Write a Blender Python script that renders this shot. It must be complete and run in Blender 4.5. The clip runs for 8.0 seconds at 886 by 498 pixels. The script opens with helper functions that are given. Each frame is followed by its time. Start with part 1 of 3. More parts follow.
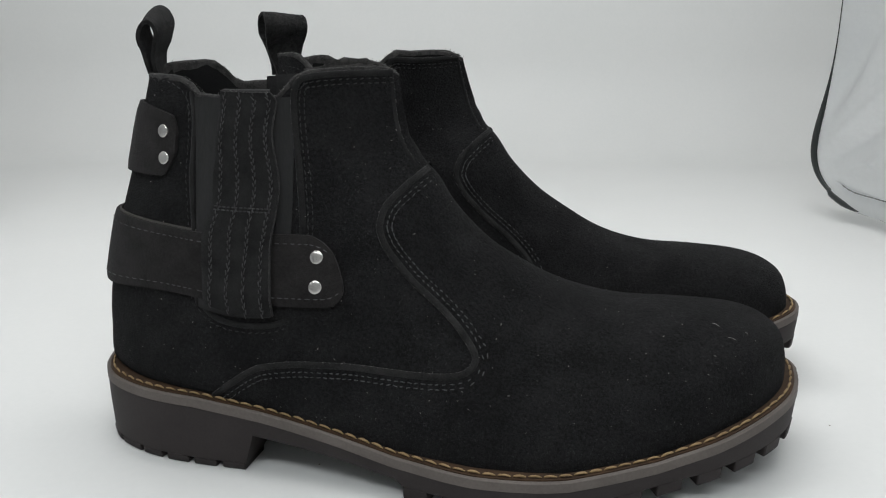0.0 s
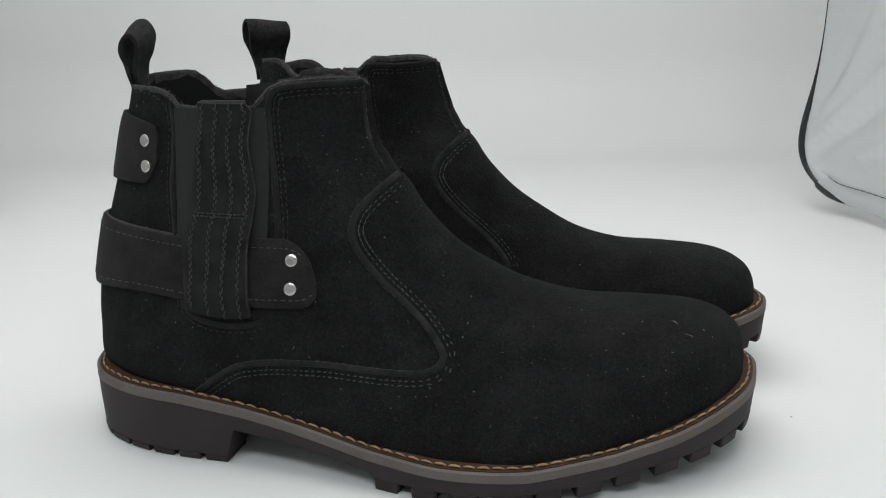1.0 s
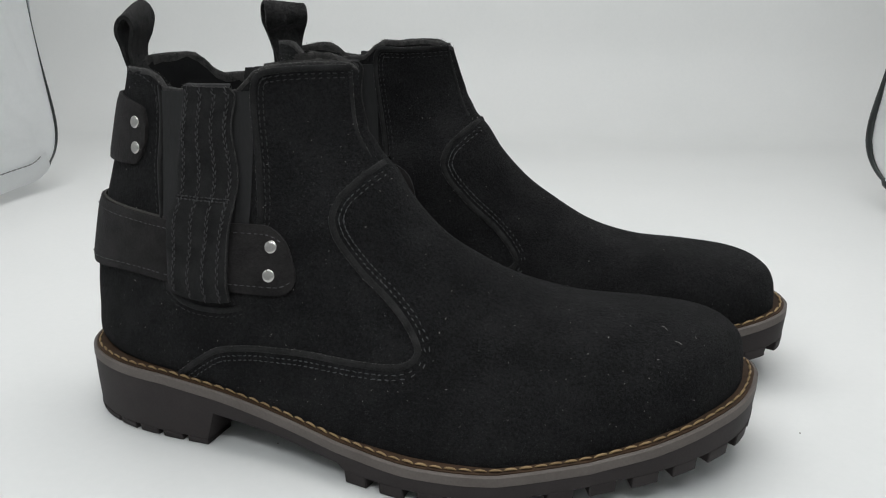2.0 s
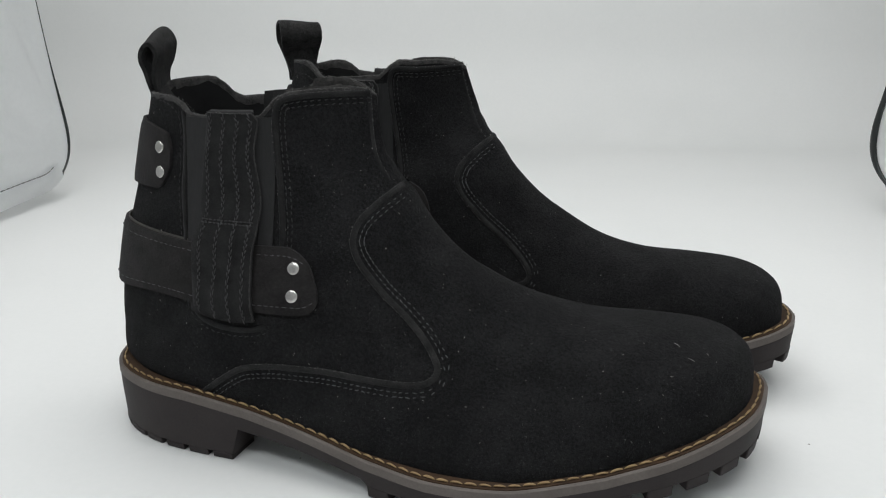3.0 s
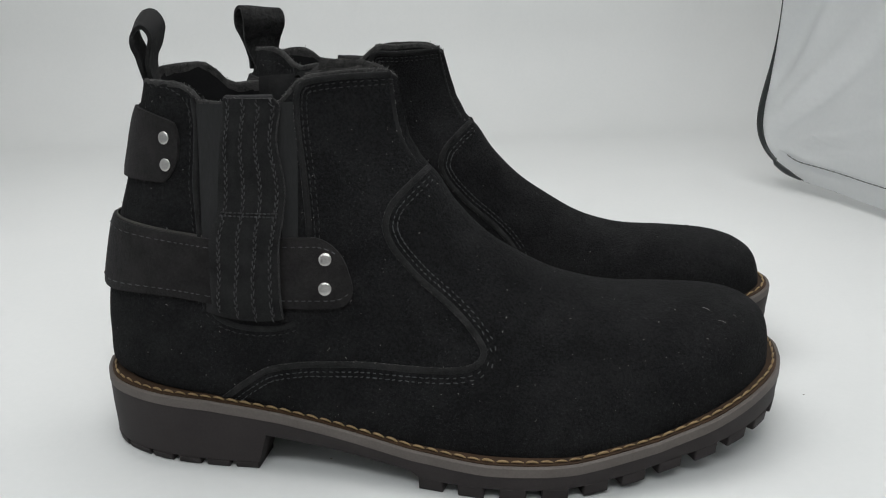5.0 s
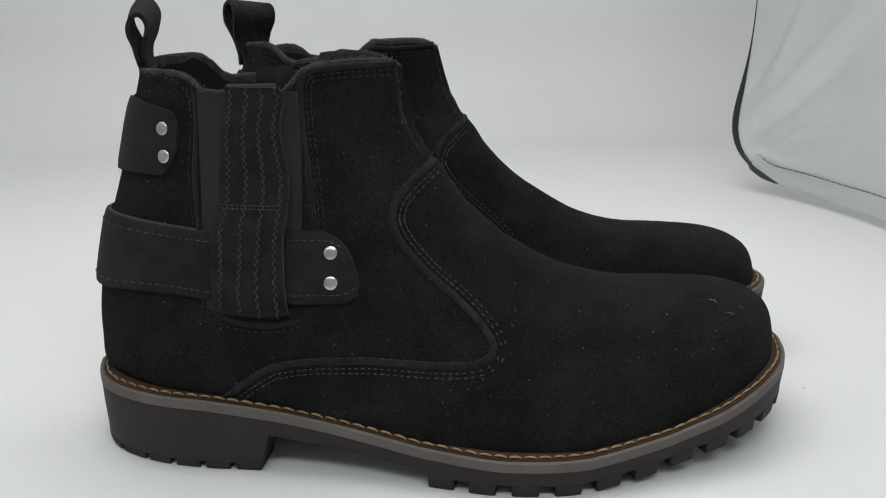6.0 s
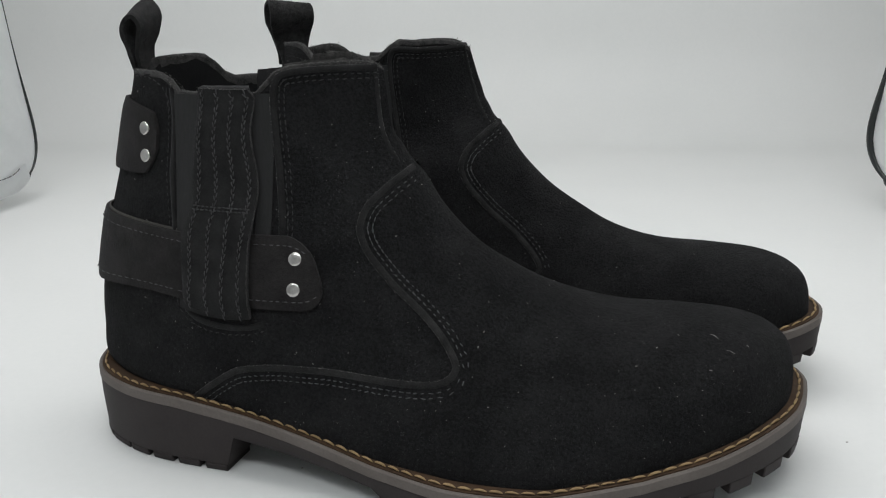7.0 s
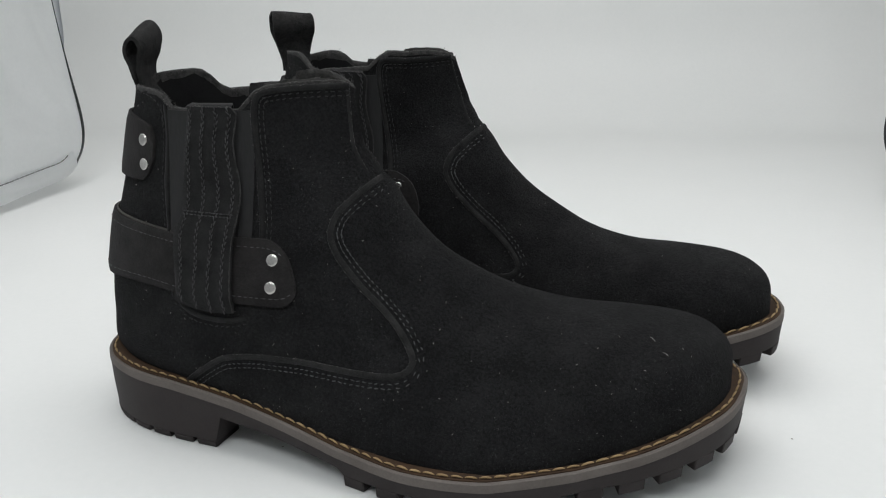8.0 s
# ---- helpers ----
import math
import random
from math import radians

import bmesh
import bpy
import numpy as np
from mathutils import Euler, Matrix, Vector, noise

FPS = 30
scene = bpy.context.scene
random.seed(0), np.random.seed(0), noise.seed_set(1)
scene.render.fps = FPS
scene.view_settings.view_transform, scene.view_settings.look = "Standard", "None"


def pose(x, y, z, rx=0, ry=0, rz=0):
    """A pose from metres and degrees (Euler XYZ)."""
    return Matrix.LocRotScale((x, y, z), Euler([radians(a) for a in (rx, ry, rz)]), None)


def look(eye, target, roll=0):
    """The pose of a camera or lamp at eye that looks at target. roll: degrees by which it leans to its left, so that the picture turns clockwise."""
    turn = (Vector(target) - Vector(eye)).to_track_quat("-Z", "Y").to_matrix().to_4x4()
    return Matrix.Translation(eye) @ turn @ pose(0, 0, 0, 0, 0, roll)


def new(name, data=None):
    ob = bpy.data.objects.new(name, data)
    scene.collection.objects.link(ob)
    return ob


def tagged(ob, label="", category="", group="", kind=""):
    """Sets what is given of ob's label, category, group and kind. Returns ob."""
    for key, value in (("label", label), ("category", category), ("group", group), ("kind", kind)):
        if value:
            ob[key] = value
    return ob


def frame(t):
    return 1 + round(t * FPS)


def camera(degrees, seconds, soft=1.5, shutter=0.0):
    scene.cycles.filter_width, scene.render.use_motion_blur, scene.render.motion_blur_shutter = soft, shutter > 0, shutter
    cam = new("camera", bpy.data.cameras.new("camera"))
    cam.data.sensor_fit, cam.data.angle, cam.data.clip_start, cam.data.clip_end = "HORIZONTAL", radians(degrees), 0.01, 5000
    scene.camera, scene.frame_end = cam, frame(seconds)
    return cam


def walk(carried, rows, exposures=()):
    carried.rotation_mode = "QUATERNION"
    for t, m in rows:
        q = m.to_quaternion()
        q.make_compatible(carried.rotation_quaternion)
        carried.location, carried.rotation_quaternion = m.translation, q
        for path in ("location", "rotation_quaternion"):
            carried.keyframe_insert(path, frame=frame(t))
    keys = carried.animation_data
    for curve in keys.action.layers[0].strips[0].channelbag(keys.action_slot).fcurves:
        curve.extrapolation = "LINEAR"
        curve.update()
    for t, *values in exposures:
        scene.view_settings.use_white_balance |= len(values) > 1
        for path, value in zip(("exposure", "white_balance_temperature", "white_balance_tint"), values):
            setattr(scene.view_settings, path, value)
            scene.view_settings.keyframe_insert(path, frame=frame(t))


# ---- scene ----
K = 0.93          # true size of the plan's unit in metres
cam = camera(55.5, 8.0, soft=1.1)
METRES, EYE, TILT, LEAN, TURN = 0.42 * K, 0.207 * K, -15.0, 0.0, 0.0
ROWS = [
    (0.0, 0.0, 0.0, 0.0, 0.0, 0.0, -0.0),
    (0.5, -0.0023, -0.0319, 0.0125, -0.9, 0.02, 0.73),
    (1.0, 0.0479, -0.042, 0.0175, 0.73, -0.88, 0.42),
    (1.5, 0.1338, -0.0097, 0.0116, 3.18, -1.8, -0.92),
    (2.0, 0.1634, -0.0062, 0.0301, 6.58, -2.17, -1.61),
    (2.2, 0.1672, -0.0165, 0.0616, 7.22, -2.57, -1.64),
    (3.3, 0.1378, -0.0589, 0.054, 5.92, -2.39, -0.46),
    (3.5, 0.131, -0.0879, 0.0479, 4.39, -2.49, -0.14),
    (4.0, 0.0743, -0.0776, 0.0337, 1.2, -2.61, 0.87),
    (4.5, -0.0202, -0.052, 0.0223, -0.94, -2.55, 1.62),
    (4.7, -0.046, -0.036, 0.0374, -2.52, -2.54, 1.72),
    (5.8, -0.1316, -0.0077, 0.0203, -7.22, -1.81, 2.19),
    (6.0, -0.1316, -0.0003, 0.0155, -7.31, -1.58, 2.22),
    (6.5, -0.0549, 0.0276, 0.0193, -5.23, -1.48, 0.95),
    (7.0, 0.0897, 0.0405, 0.0295, 4.61, -1.68, -0.61),
    (7.5, 0.1781, 0.0271, 0.0439, 6.64, -2.87, -1.42),
    (8.0, 0.21, -0.0288, 0.0692, 8.81, -3.51, -1.29),
]
walk(cam, [(t, pose(0, 0, EYE, TILT, LEAN, TURN) @ pose(METRES * x, METRES * y, METRES * z, 90 + pitch, roll, yaw)) for t, x, y, z, yaw, pitch, roll in ROWS],
     exposures=[(0.0, -0.07), (2.0, -0.05), (3.5, -0.03), (4.0, -0.11), (6.5, -0.14), (7.0, -0.11), (7.5, 0.0), (8.0, -0.04)])

# ---- light ----
world = bpy.data.worlds.new("room")
scene.world = world
world.use_nodes = True
world.node_tree.nodes["Background"].inputs[0].default_value = (0.80, 0.88, 1.0, 1)
world.node_tree.nodes["Background"].inputs[1].default_value = 0.25


def panel_lamp(name, x, y, z, tx, ty, tz, sx, sy, watts, colour):
    data = bpy.data.lights.new(name, "AREA")
    data.shape, data.size, data.size_y, data.energy, data.color = "RECTANGLE", sx * K, sy * K, watts, colour
    ob = new(name, data)
    ob.matrix_world = look((x * K, y * K, z * K), (tx * K, ty * K, tz * K))
    return ob


panel_lamp("led_panel_lamp", 0.0, 0.60, 0.950, 0.0, 0.601, 0, 1.20, 0.66, 6.1, (1.0, 0.996, 0.987))
# unseen fill added high in front to brighten the boots' sides and the back
panel_lamp("front_fill_lamp", -0.08, -0.24, 0.88, -0.04, 0.45, 0.08, 0.90, 0.10, 3.1, (0.960, 1.0, 1.015))

# ---- materials ----
def material(name):
    m = bpy.data.materials.new(name)
    m.use_nodes = True
    nt = m.node_tree
    return m, nt, nt.nodes["Principled BSDF"]


def add(nt, kind, **values):
    n = nt.nodes.new(kind)
    for key, value in values.items():
        n.inputs[key.replace("_", " ")].default_value = value
    return n


def coords(nt, scale=(1, 1, 1)):
    tc = nt.nodes.new("ShaderNodeTexCoord")
    mp = nt.nodes.new("ShaderNodeMapping")
    mp.inputs["Scale"].default_value = scale
    nt.links.new(tc.outputs["Object"], mp.inputs["Vector"])
    return mp.outputs["Vector"]


def ramp(nt, source, stops):
    r = nt.nodes.new("ShaderNodeValToRGB")
    r.color_ramp.elements[0].position, r.color_ramp.elements[0].color = stops[0][0], (*stops[0][1], 1)
    r.color_ramp.elements[1].position, r.color_ramp.elements[1].color = stops[-1][0], (*stops[-1][1], 1)
    for p, c in stops[1:-1]:
        r.color_ramp.elements.new(p).color = (*c, 1)
    nt.links.new(source, r.inputs["Fac"])
    return r.outputs["Color"]


def surface(name, dark, light, rough, fine, coarse, bump=0.2, depth=0.001, metal=0.0, stretch=(1, 1, 1), sheen=0.0, spec=0.5, fleck=None, stops=(0.36, 0.64), patchy=0.55):
    """A worn surface: colour varied by a coarse and a fine noise, with a fine relief."""
    m, nt, b = material(name)
    v = coords(nt, stretch)
    big = add(nt, "ShaderNodeTexNoise", Scale=coarse, Detail=4.0, Roughness=0.6)
    small = add(nt, "ShaderNodeTexNoise", Scale=fine, Detail=5.0, Roughness=0.7)
    for n in (big, small):
        nt.links.new(v, n.inputs["Vector"])
    mix = nt.nodes.new("ShaderNodeMath")
    mix.operation = "MULTIPLY_ADD"
    mix.inputs[1].default_value = 1.0 - patchy
    nt.links.new(small.outputs["Fac"], mix.inputs[0])
    half = nt.nodes.new("ShaderNodeMath")
    half.operation = "MULTIPLY"
    half.inputs[1].default_value = patchy
    nt.links.new(big.outputs["Fac"], half.inputs[0])
    nt.links.new(half.outputs[0], mix.inputs[2])
    colour = ramp(nt, mix.outputs[0], [(stops[0], dark), (stops[1], light)])
    if fleck:
        # loose paler fibres, thicker in some patches than in others
        dots = add(nt, "ShaderNodeTexNoise", Scale=1100.0, Detail=2.0, Roughness=0.5, Distortion=1.5)
        patch = add(nt, "ShaderNodeTexNoise", Scale=28.0, Detail=3.0, Roughness=0.6)
        for n in (dots, patch):
            nt.links.new(v, n.inputs["Vector"])
        both = nt.nodes.new("ShaderNodeMath")
        both.operation = "MULTIPLY"
        nt.links.new(ramp(nt, dots.outputs["Fac"], [(0.59, (0, 0, 0)), (0.73, (1, 1, 1))]), both.inputs[0])
        nt.links.new(ramp(nt, patch.outputs["Fac"], [(0.38, (0.15,) * 3), (0.62, (1, 1, 1))]), both.inputs[1])
        over = nt.nodes.new("ShaderNodeMixRGB")
        over.inputs[2].default_value = (*fleck, 1)
        nt.links.new(both.outputs[0], over.inputs[0])
        nt.links.new(colour, over.inputs[1])
        colour = over.outputs[0]
    nt.links.new(colour, b.inputs["Base Color"])
    bp = add(nt, "ShaderNodeBump", Strength=bump, Distance=depth)
    nt.links.new(small.outputs["Fac"], bp.inputs["Height"])
    nt.links.new(bp.outputs["Normal"], b.inputs["Normal"])
    b.inputs["Roughness"].default_value = rough
    b.inputs["Metallic"].default_value = metal
    b.inputs["Specular IOR Level"].default_value = spec
    if sheen:
        b.inputs["Sheen Weight"].default_value = sheen
        b.inputs["Sheen Roughness"].default_value = 0.45
        b.inputs["Sheen Tint"].default_value = (0.75, 0.77, 0.8, 1)
    return m


SUEDE = surface("black_suede", (0.0074, 0.0073, 0.0076), (0.0186, 0.0183, 0.0188), 0.95, 800, 55, 1.0, 0.0010, sheen=0.025, spec=0.06, fleck=(0.046, 0.046, 0.048), stops=(0.42, 0.60), patchy=0.36)
BINDING = surface("fuzzy_grey_binding", (0.012, 0.0118, 0.0118), (0.062, 0.0605, 0.0590), 0.95, 1500, 260, 0.9, 0.0006, sheen=0.08, spec=0.1)
LOOP = surface("worn_suede_loop", (0.0065, 0.0064, 0.0066), (0.0340, 0.0333, 0.0330), 0.95, 700, 170, 1.0, 0.0010, sheen=0.06, spec=0.08)
STRAP = surface("black_nubuck", (0.0110, 0.0100, 0.0102), (0.028, 0.0260, 0.0260), 0.9, 800, 75, 0.75, 0.0007, sheen=0.05, spec=0.12)
RIM = surface("pale_cut_suede_rim", (0.0085, 0.0084, 0.0086), (0.034, 0.0333, 0.0332), 0.95, 1500, 120, 0.9, 0.0005, sheen=0.08, spec=0.1)
EDGE = surface("cut_suede_edge", (0.0085, 0.0084, 0.0087), (0.0265, 0.0260, 0.0262), 0.95, 1800, 90, 0.6, 0.0005, sheen=0.08, spec=0.1)
THREAD = surface("black_thread", (0.021, 0.022, 0.0235), (0.092, 0.095, 0.099), 0.75, 2500, 150, 0.3, 0.0002)
SHAFT_THREAD = surface("dull_black_thread", (0.008, 0.008, 0.0084), (0.034, 0.034, 0.035), 0.85, 2500, 90, 0.3, 0.0002)
WEB_THREAD = surface("dark_webbing_thread", (0.013, 0.0132, 0.0138), (0.066, 0.067, 0.069), 0.8, 2500, 300, 0.3, 0.0002)
ELASTIC = surface("black_elastic", (0.0175, 0.0175, 0.018), (0.029, 0.029, 0.0295), 0.85, 1400, 60, 0.4, 0.0004, stretch=(1, 1, 0.08), spec=0.2)
LINING = surface("black_textile_lining", (0.006, 0.006, 0.0065), (0.013, 0.013, 0.013), 0.95, 1600, 80, 0.5, 0.0006, sheen=0.05, spec=0.1)
RUBBER = surface("dark_brown_rubber", (0.022, 0.0182, 0.0184), (0.034, 0.0284, 0.0284), 0.66, 900, 40, 0.15, 0.0003, spec=0.25)
MIDSOLE = surface("grey_midsole_rubber", (0.096, 0.082, 0.075), (0.130, 0.112, 0.103), 0.7, 800, 50, 0.12, 0.0002, spec=0.35)
WELT = surface("brown_welt", (0.024, 0.013, 0.0065), (0.055, 0.029, 0.013), 0.7, 900, 120, 0.3, 0.0003, spec=0.3)
TAN = surface("tan_waxed_thread", (0.20, 0.130, 0.060), (0.38, 0.262, 0.130), 0.6, 2200, 200, 0.5, 0.0003)
PALE = surface("pale_split_leather", (0.055, 0.052, 0.049), (0.10, 0.095, 0.09), 0.9, 900, 60, 0.3, 0.0003, spec=0.2)
STEEL = surface("brushed_nickel", (0.42, 0.405, 0.39), (0.58, 0.565, 0.545), 0.24, 1200, 200, 0.08, 0.0002, metal=1.0)
TORN = surface("torn_grey_lining", (0.014, 0.0138, 0.0135), (0.060, 0.058, 0.056), 0.95, 1500, 260, 0.7, 0.0006, spec=0.1)
FRAY = surface("frayed_suede_fibres", (0.035, 0.034, 0.033), (0.17, 0.165, 0.158), 0.9, 1500, 300, sheen=0.1)
LINT = surface("pale_lint", (0.10, 0.10, 0.10), (0.35, 0.34, 0.32), 0.9, 900, 300)
SHEET = surface("white_backdrop_sheet", (0.735, 0.745, 0.74), (0.765, 0.77, 0.765), 0.5, 220, 5, 0.02, 0.0005, spec=0.3)
SILVER = surface("silver_reflective_fabric", (0.88, 0.892, 0.897), (0.93, 0.94, 0.945), 0.28, 260, 9, 0.05, 0.001, metal=0.6)
PIPING = surface("black_piping", (0.012, 0.014, 0.014), (0.022, 0.026, 0.026), 0.32, 500, 40, 0.1, 0.0003)
FABRIC = surface("white_tent_fabric", (0.70, 0.71, 0.71), (0.76, 0.77, 0.77), 0.9, 300, 8, 0.1, 0.0006)
HEM_LINE = surface("grey_hem_line", (0.10, 0.10, 0.10), (0.20, 0.20, 0.20), 0.8, 900, 120)
SPECK = surface("dark_dust", (0.12, 0.10, 0.085), (0.26, 0.23, 0.20), 0.9, 900, 300)


# ---- building helpers ----
def part(name, bm, mat, parent=None, label="", smooth=40, flip=False, kind=""):
    """One bmesh as one mesh object under a thing or a part, drawn in plan units and set to true size."""
    for v in bm.verts:
        v.co = Vector((v.co.x * K, v.co.y * K * (-1 if flip else 1), v.co.z * K))
    if flip:
        bmesh.ops.reverse_faces(bm, faces=bm.faces[:])
    me = bpy.data.meshes.new(name)
    for f in bm.faces:
        f.smooth = True
    bm.to_mesh(me)
    bm.free()
    me.set_sharp_from_angle(angle=radians(smooth))
    me.materials.append(mat)
    ob = new(name, me)
    if parent:
        ob.parent = parent
    return tagged(ob, label=label, kind=kind)


def spline(keys, n):
    """Points along a Catmull-Rom curve through the keys, n to a span."""
    keys = [np.array(k, float) for k in keys]
    out = []
    for i in range(len(keys) - 1):
        p0, p1, p2, p3 = keys[max(i - 1, 0)], keys[i], keys[i + 1], keys[min(i + 2, len(keys) - 1)]
        for q in range(n):
            t = q / n
            out.append(0.5 * (2 * p1 + (p2 - p0) * t + (2 * p0 - 5 * p1 + 4 * p2 - p3) * t * t + (3 * p1 - p0 - 3 * p2 + p3) * t ** 3))
    out.append(keys[-1])
    return out


def even(points, step):
    """The same line with points at even steps."""
    P = np.array(points)
    d = np.concatenate([[0], np.cumsum(np.linalg.norm(np.diff(P, axis=0), axis=1))])
    n = max(2, int(round(d[-1] / step)) + 1)
    s = np.linspace(0, d[-1], n)
    return np.array([[np.interp(x, d, P[:, k]) for k in range(P.shape[1])] for x in s])


def grid(bm, rows, closed=False):
    """Quads between rows of points of the same length. Returns the rows of vertices."""
    vs = [[bm.verts.new(p) for p in row] for row in rows]
    n = len(rows[0])
    for a, b in zip(vs, vs[1:]):
        for j in range(n if closed else n - 1):
            k = (j + 1) % n
            bm.faces.new((a[j], a[k], b[k], b[j]))
    return vs


def shell(rows, normals, low, high):
    """A sheet of some thickness over a grid of points: from low to high along the normals."""
    bm = bmesh.new()
    R, C = len(rows), len(rows[0])
    lo = [[bm.verts.new(Vector(rows[i][j]) + Vector(normals[i][j]) * (low[i][j] if isinstance(low, list) else low)) for j in range(C)] for i in range(R)]
    hi = [[bm.verts.new(Vector(rows[i][j]) + Vector(normals[i][j]) * (high[i][j] if isinstance(high, list) else high)) for j in range(C)] for i in range(R)]
    for i in range(R - 1):
        for j in range(C - 1):
            bm.faces.new((hi[i][j], hi[i][j + 1], hi[i + 1][j + 1], hi[i + 1][j]))
            bm.faces.new((lo[i][j], lo[i + 1][j], lo[i + 1][j + 1], lo[i][j + 1]))
    for i in range(R - 1):
        bm.faces.new((lo[i][0], hi[i][0], hi[i + 1][0], lo[i + 1][0]))
        bm.faces.new((lo[i + 1][-1], hi[i + 1][-1], hi[i][-1], lo[i][-1]))
    for j in range(C - 1):
        bm.faces.new((lo[0][j + 1], hi[0][j + 1], hi[0][j], lo[0][j]))
        bm.faces.new((lo[-1][j], hi[-1][j], hi[-1][j + 1], lo[-1][j + 1]))
    bmesh.ops.recalc_face_normals(bm, faces=bm.faces[:])
    return bm


def bar(bm, a, b, up, radius, arch=0.0):
    """A short thread from a to b, lying on a surface whose normal is up, arched a little."""
    a, b, up = Vector(a), Vector(b), Vector(up)
    along = (b - a)
    if along.length < 1e-6:
        return
    across = along.normalized().cross(up).normalized()
    rings = []
    for t, r in ((0.0, 0.45), (0.2, 1.0), (0.5, 1.1), (0.8, 1.0), (1.0, 0.45)):
        c = a + along * t + up * (arch * 4 * t * (1 - t))
        rings.append([bm.verts.new(c + across * (radius * r * math.cos(w)) + up * (radius * r * math.sin(w))) for w in (0.0, 1.05, 2.1, 3.14, 4.7)])
    for p, q in zip(rings, rings[1:]):
        for j in range(5):
            bm.faces.new((p[j], p[(j + 1) % 5], q[(j + 1) % 5], q[j]))
    bm.faces.new(rings[0][::-1])
    bm.faces.new(rings[-1])


# ---- the light tent ----
def backdrop():
    prof = [(y, 0.0) for y in np.linspace(-0.62, 1.22, 30)]
    for q in range(0, 19):
        w = radians(5 * q)
        prof.append((1.26 + 0.16 * math.sin(w), 0.16 * (1 - math.cos(w))))
    prof += [(1.424, 0.45), (1.43, 0.94)]
    bm = bmesh.new()
    xs = np.linspace(-0.82, 0.82, 30)
    rows = [[(x, y, z) for x in xs] for y, z in prof]
    grid(bm, rows)
    ob = part("backdrop", bm, SHEET, smooth=60)
    return tagged(ob, "white seamless backdrop sheet curving up behind the boots", "backdrop", kind="structure")


backdrop()


def side_panel(sgn, x0, inward, slope, thick, name, label):
    """A slack silver cloth wall whose rear edge swings inwards, with a hem along its foot and black piping round its rear corner."""
    root = new(name)
    tagged(root, label, "tent wall", kind="structure")
    end, r = 0.915, 0.055
    ys = np.concatenate([np.linspace(-0.6, 0.6, 13)[:-1], np.linspace(0.6, end, 40)])
    zs = np.concatenate([np.linspace(0.0, 0.3, 34)[:-1], np.linspace(0.3, 0.52, 8)])
    def corner(y, z):
        """Draws the square lower rear corner into a round one."""
        cy, cz = end - r, 0.018 + r
        dy, dz = y - cy, cz - z
        if dy > 0 and dz > 0:
            m = max(dy, dz)
            d = math.hypot(dy, dz)
            s = m / d if d > 1e-9 else 1
            return cy + dy * s, cz - dz * s
        return y, z
    def at(y, z):
        y2, z2 = corner(y, max(z, 0.0) + (0.011 + 0.007 * min(1.0, max(0.0, (y - 0.78) / 0.12))) * max(0.0, 1 - z / 0.1))
        k = max(0.0, (y2 - 0.70) / (end - 0.70))
        sw = inward * k ** 2.2 * (0.98 + (0.26 if sgn > 0 else 0.19) * math.exp(-((z2 - 0.07) / 0.07) ** 2) - slope * min(1.4, z2 / 0.21))
        d, w = math.hypot(y2 - end, z2 - 0.04), math.atan2(z2 - 0.03, end + 0.02 - y2)
        fold = (1.0 if sgn > 0 else 0.45) * (0.0120 * math.sin(10.5 * w + 0.6) + 0.0045 * math.sin(24.0 * w + 2.0)) * math.exp(-d / 0.30) * min(1.0, max(0.0, d - 0.020) / 0.05) * min(1.0, max(0.0, end - y2) / 0.022) * min(1.0, max(0.0, z2 - 0.030) / 0.04)
        return Vector((sgn * (x0 - sw + fold), y2, z2))
    bm = bmesh.new()
    grid(bm, [[at(y, z) for z in zs] for y in ys])
    bmesh.ops.solidify(bm, geom=bm.faces[:], thickness=0.002)
    part("cloth", bm, SILVER, root, smooth=60)
    # hem along the foot
    rows = [[at(y, z) + Vector((-sgn * (0.0030 + 0.0012 * math.sin(math.pi * z / 0.022)), 0, 0)) for z in np.linspace(0.0, 0.022, 5)] for y in ys if y < end - 0.012]
    bm = bmesh.new()
    grid(bm, rows)
    bmesh.ops.solidify(bm, geom=bm.faces[:], thickness=0.0015)
    part("hem", bm, SILVER, root, "folded silver hem", smooth=60)
    # thin grey line along the top of the hem
    bm = bmesh.new()
    line = [at(y, 0.0235) + Vector((-sgn * 0.0036, 0, 0)) for y in ys if y < end - 0.03]
    for a, b in zip(line, line[1:]):
        bar(bm, a, b, (-sgn, 0, 0), 0.0006)
    part("hem_line", bm, HEM_LINE, root, "thin grey line along the hem", smooth=70)
    # piping round the rear edge
    path = [at(end, z) for z in np.linspace(0.24, 0.0, 40)] + [at(y, 0.0) for y in np.linspace(end, 0.80, 16)][1:]
    for _ in range(14):
        path = [path[0]] + [(a + b * 2 + c) / 4 for a, b, c in zip(path, path[1:], path[2:])] + [path[-1]]
    bm = bmesh.new()
    rings = []
    for i, c in enumerate(path):
        tan = (path[min(i + 1, len(path) - 1)] - path[max(i - 1, 0)]).normalized()
        flat = tan.cross(Vector((1, 0, 0))).normalized()
        out = flat.cross(tan)
        rr = 0.0006 + thick * (math.exp(-((c.z - 0.080) / 0.055) ** 2) if i < 40 else max(0.12, 1.15 - max(0, i - 43) / 5))
        rings.append([c + flat * (rr * math.cos(w)) + out * (rr * math.sin(w)) for w in np.linspace(0, 2 * math.pi, 9)[:-1]])
    grid(bm, rings, closed=True)
    part("piping", bm, PIPING, root, "black piped edge", smooth=70)
    return root


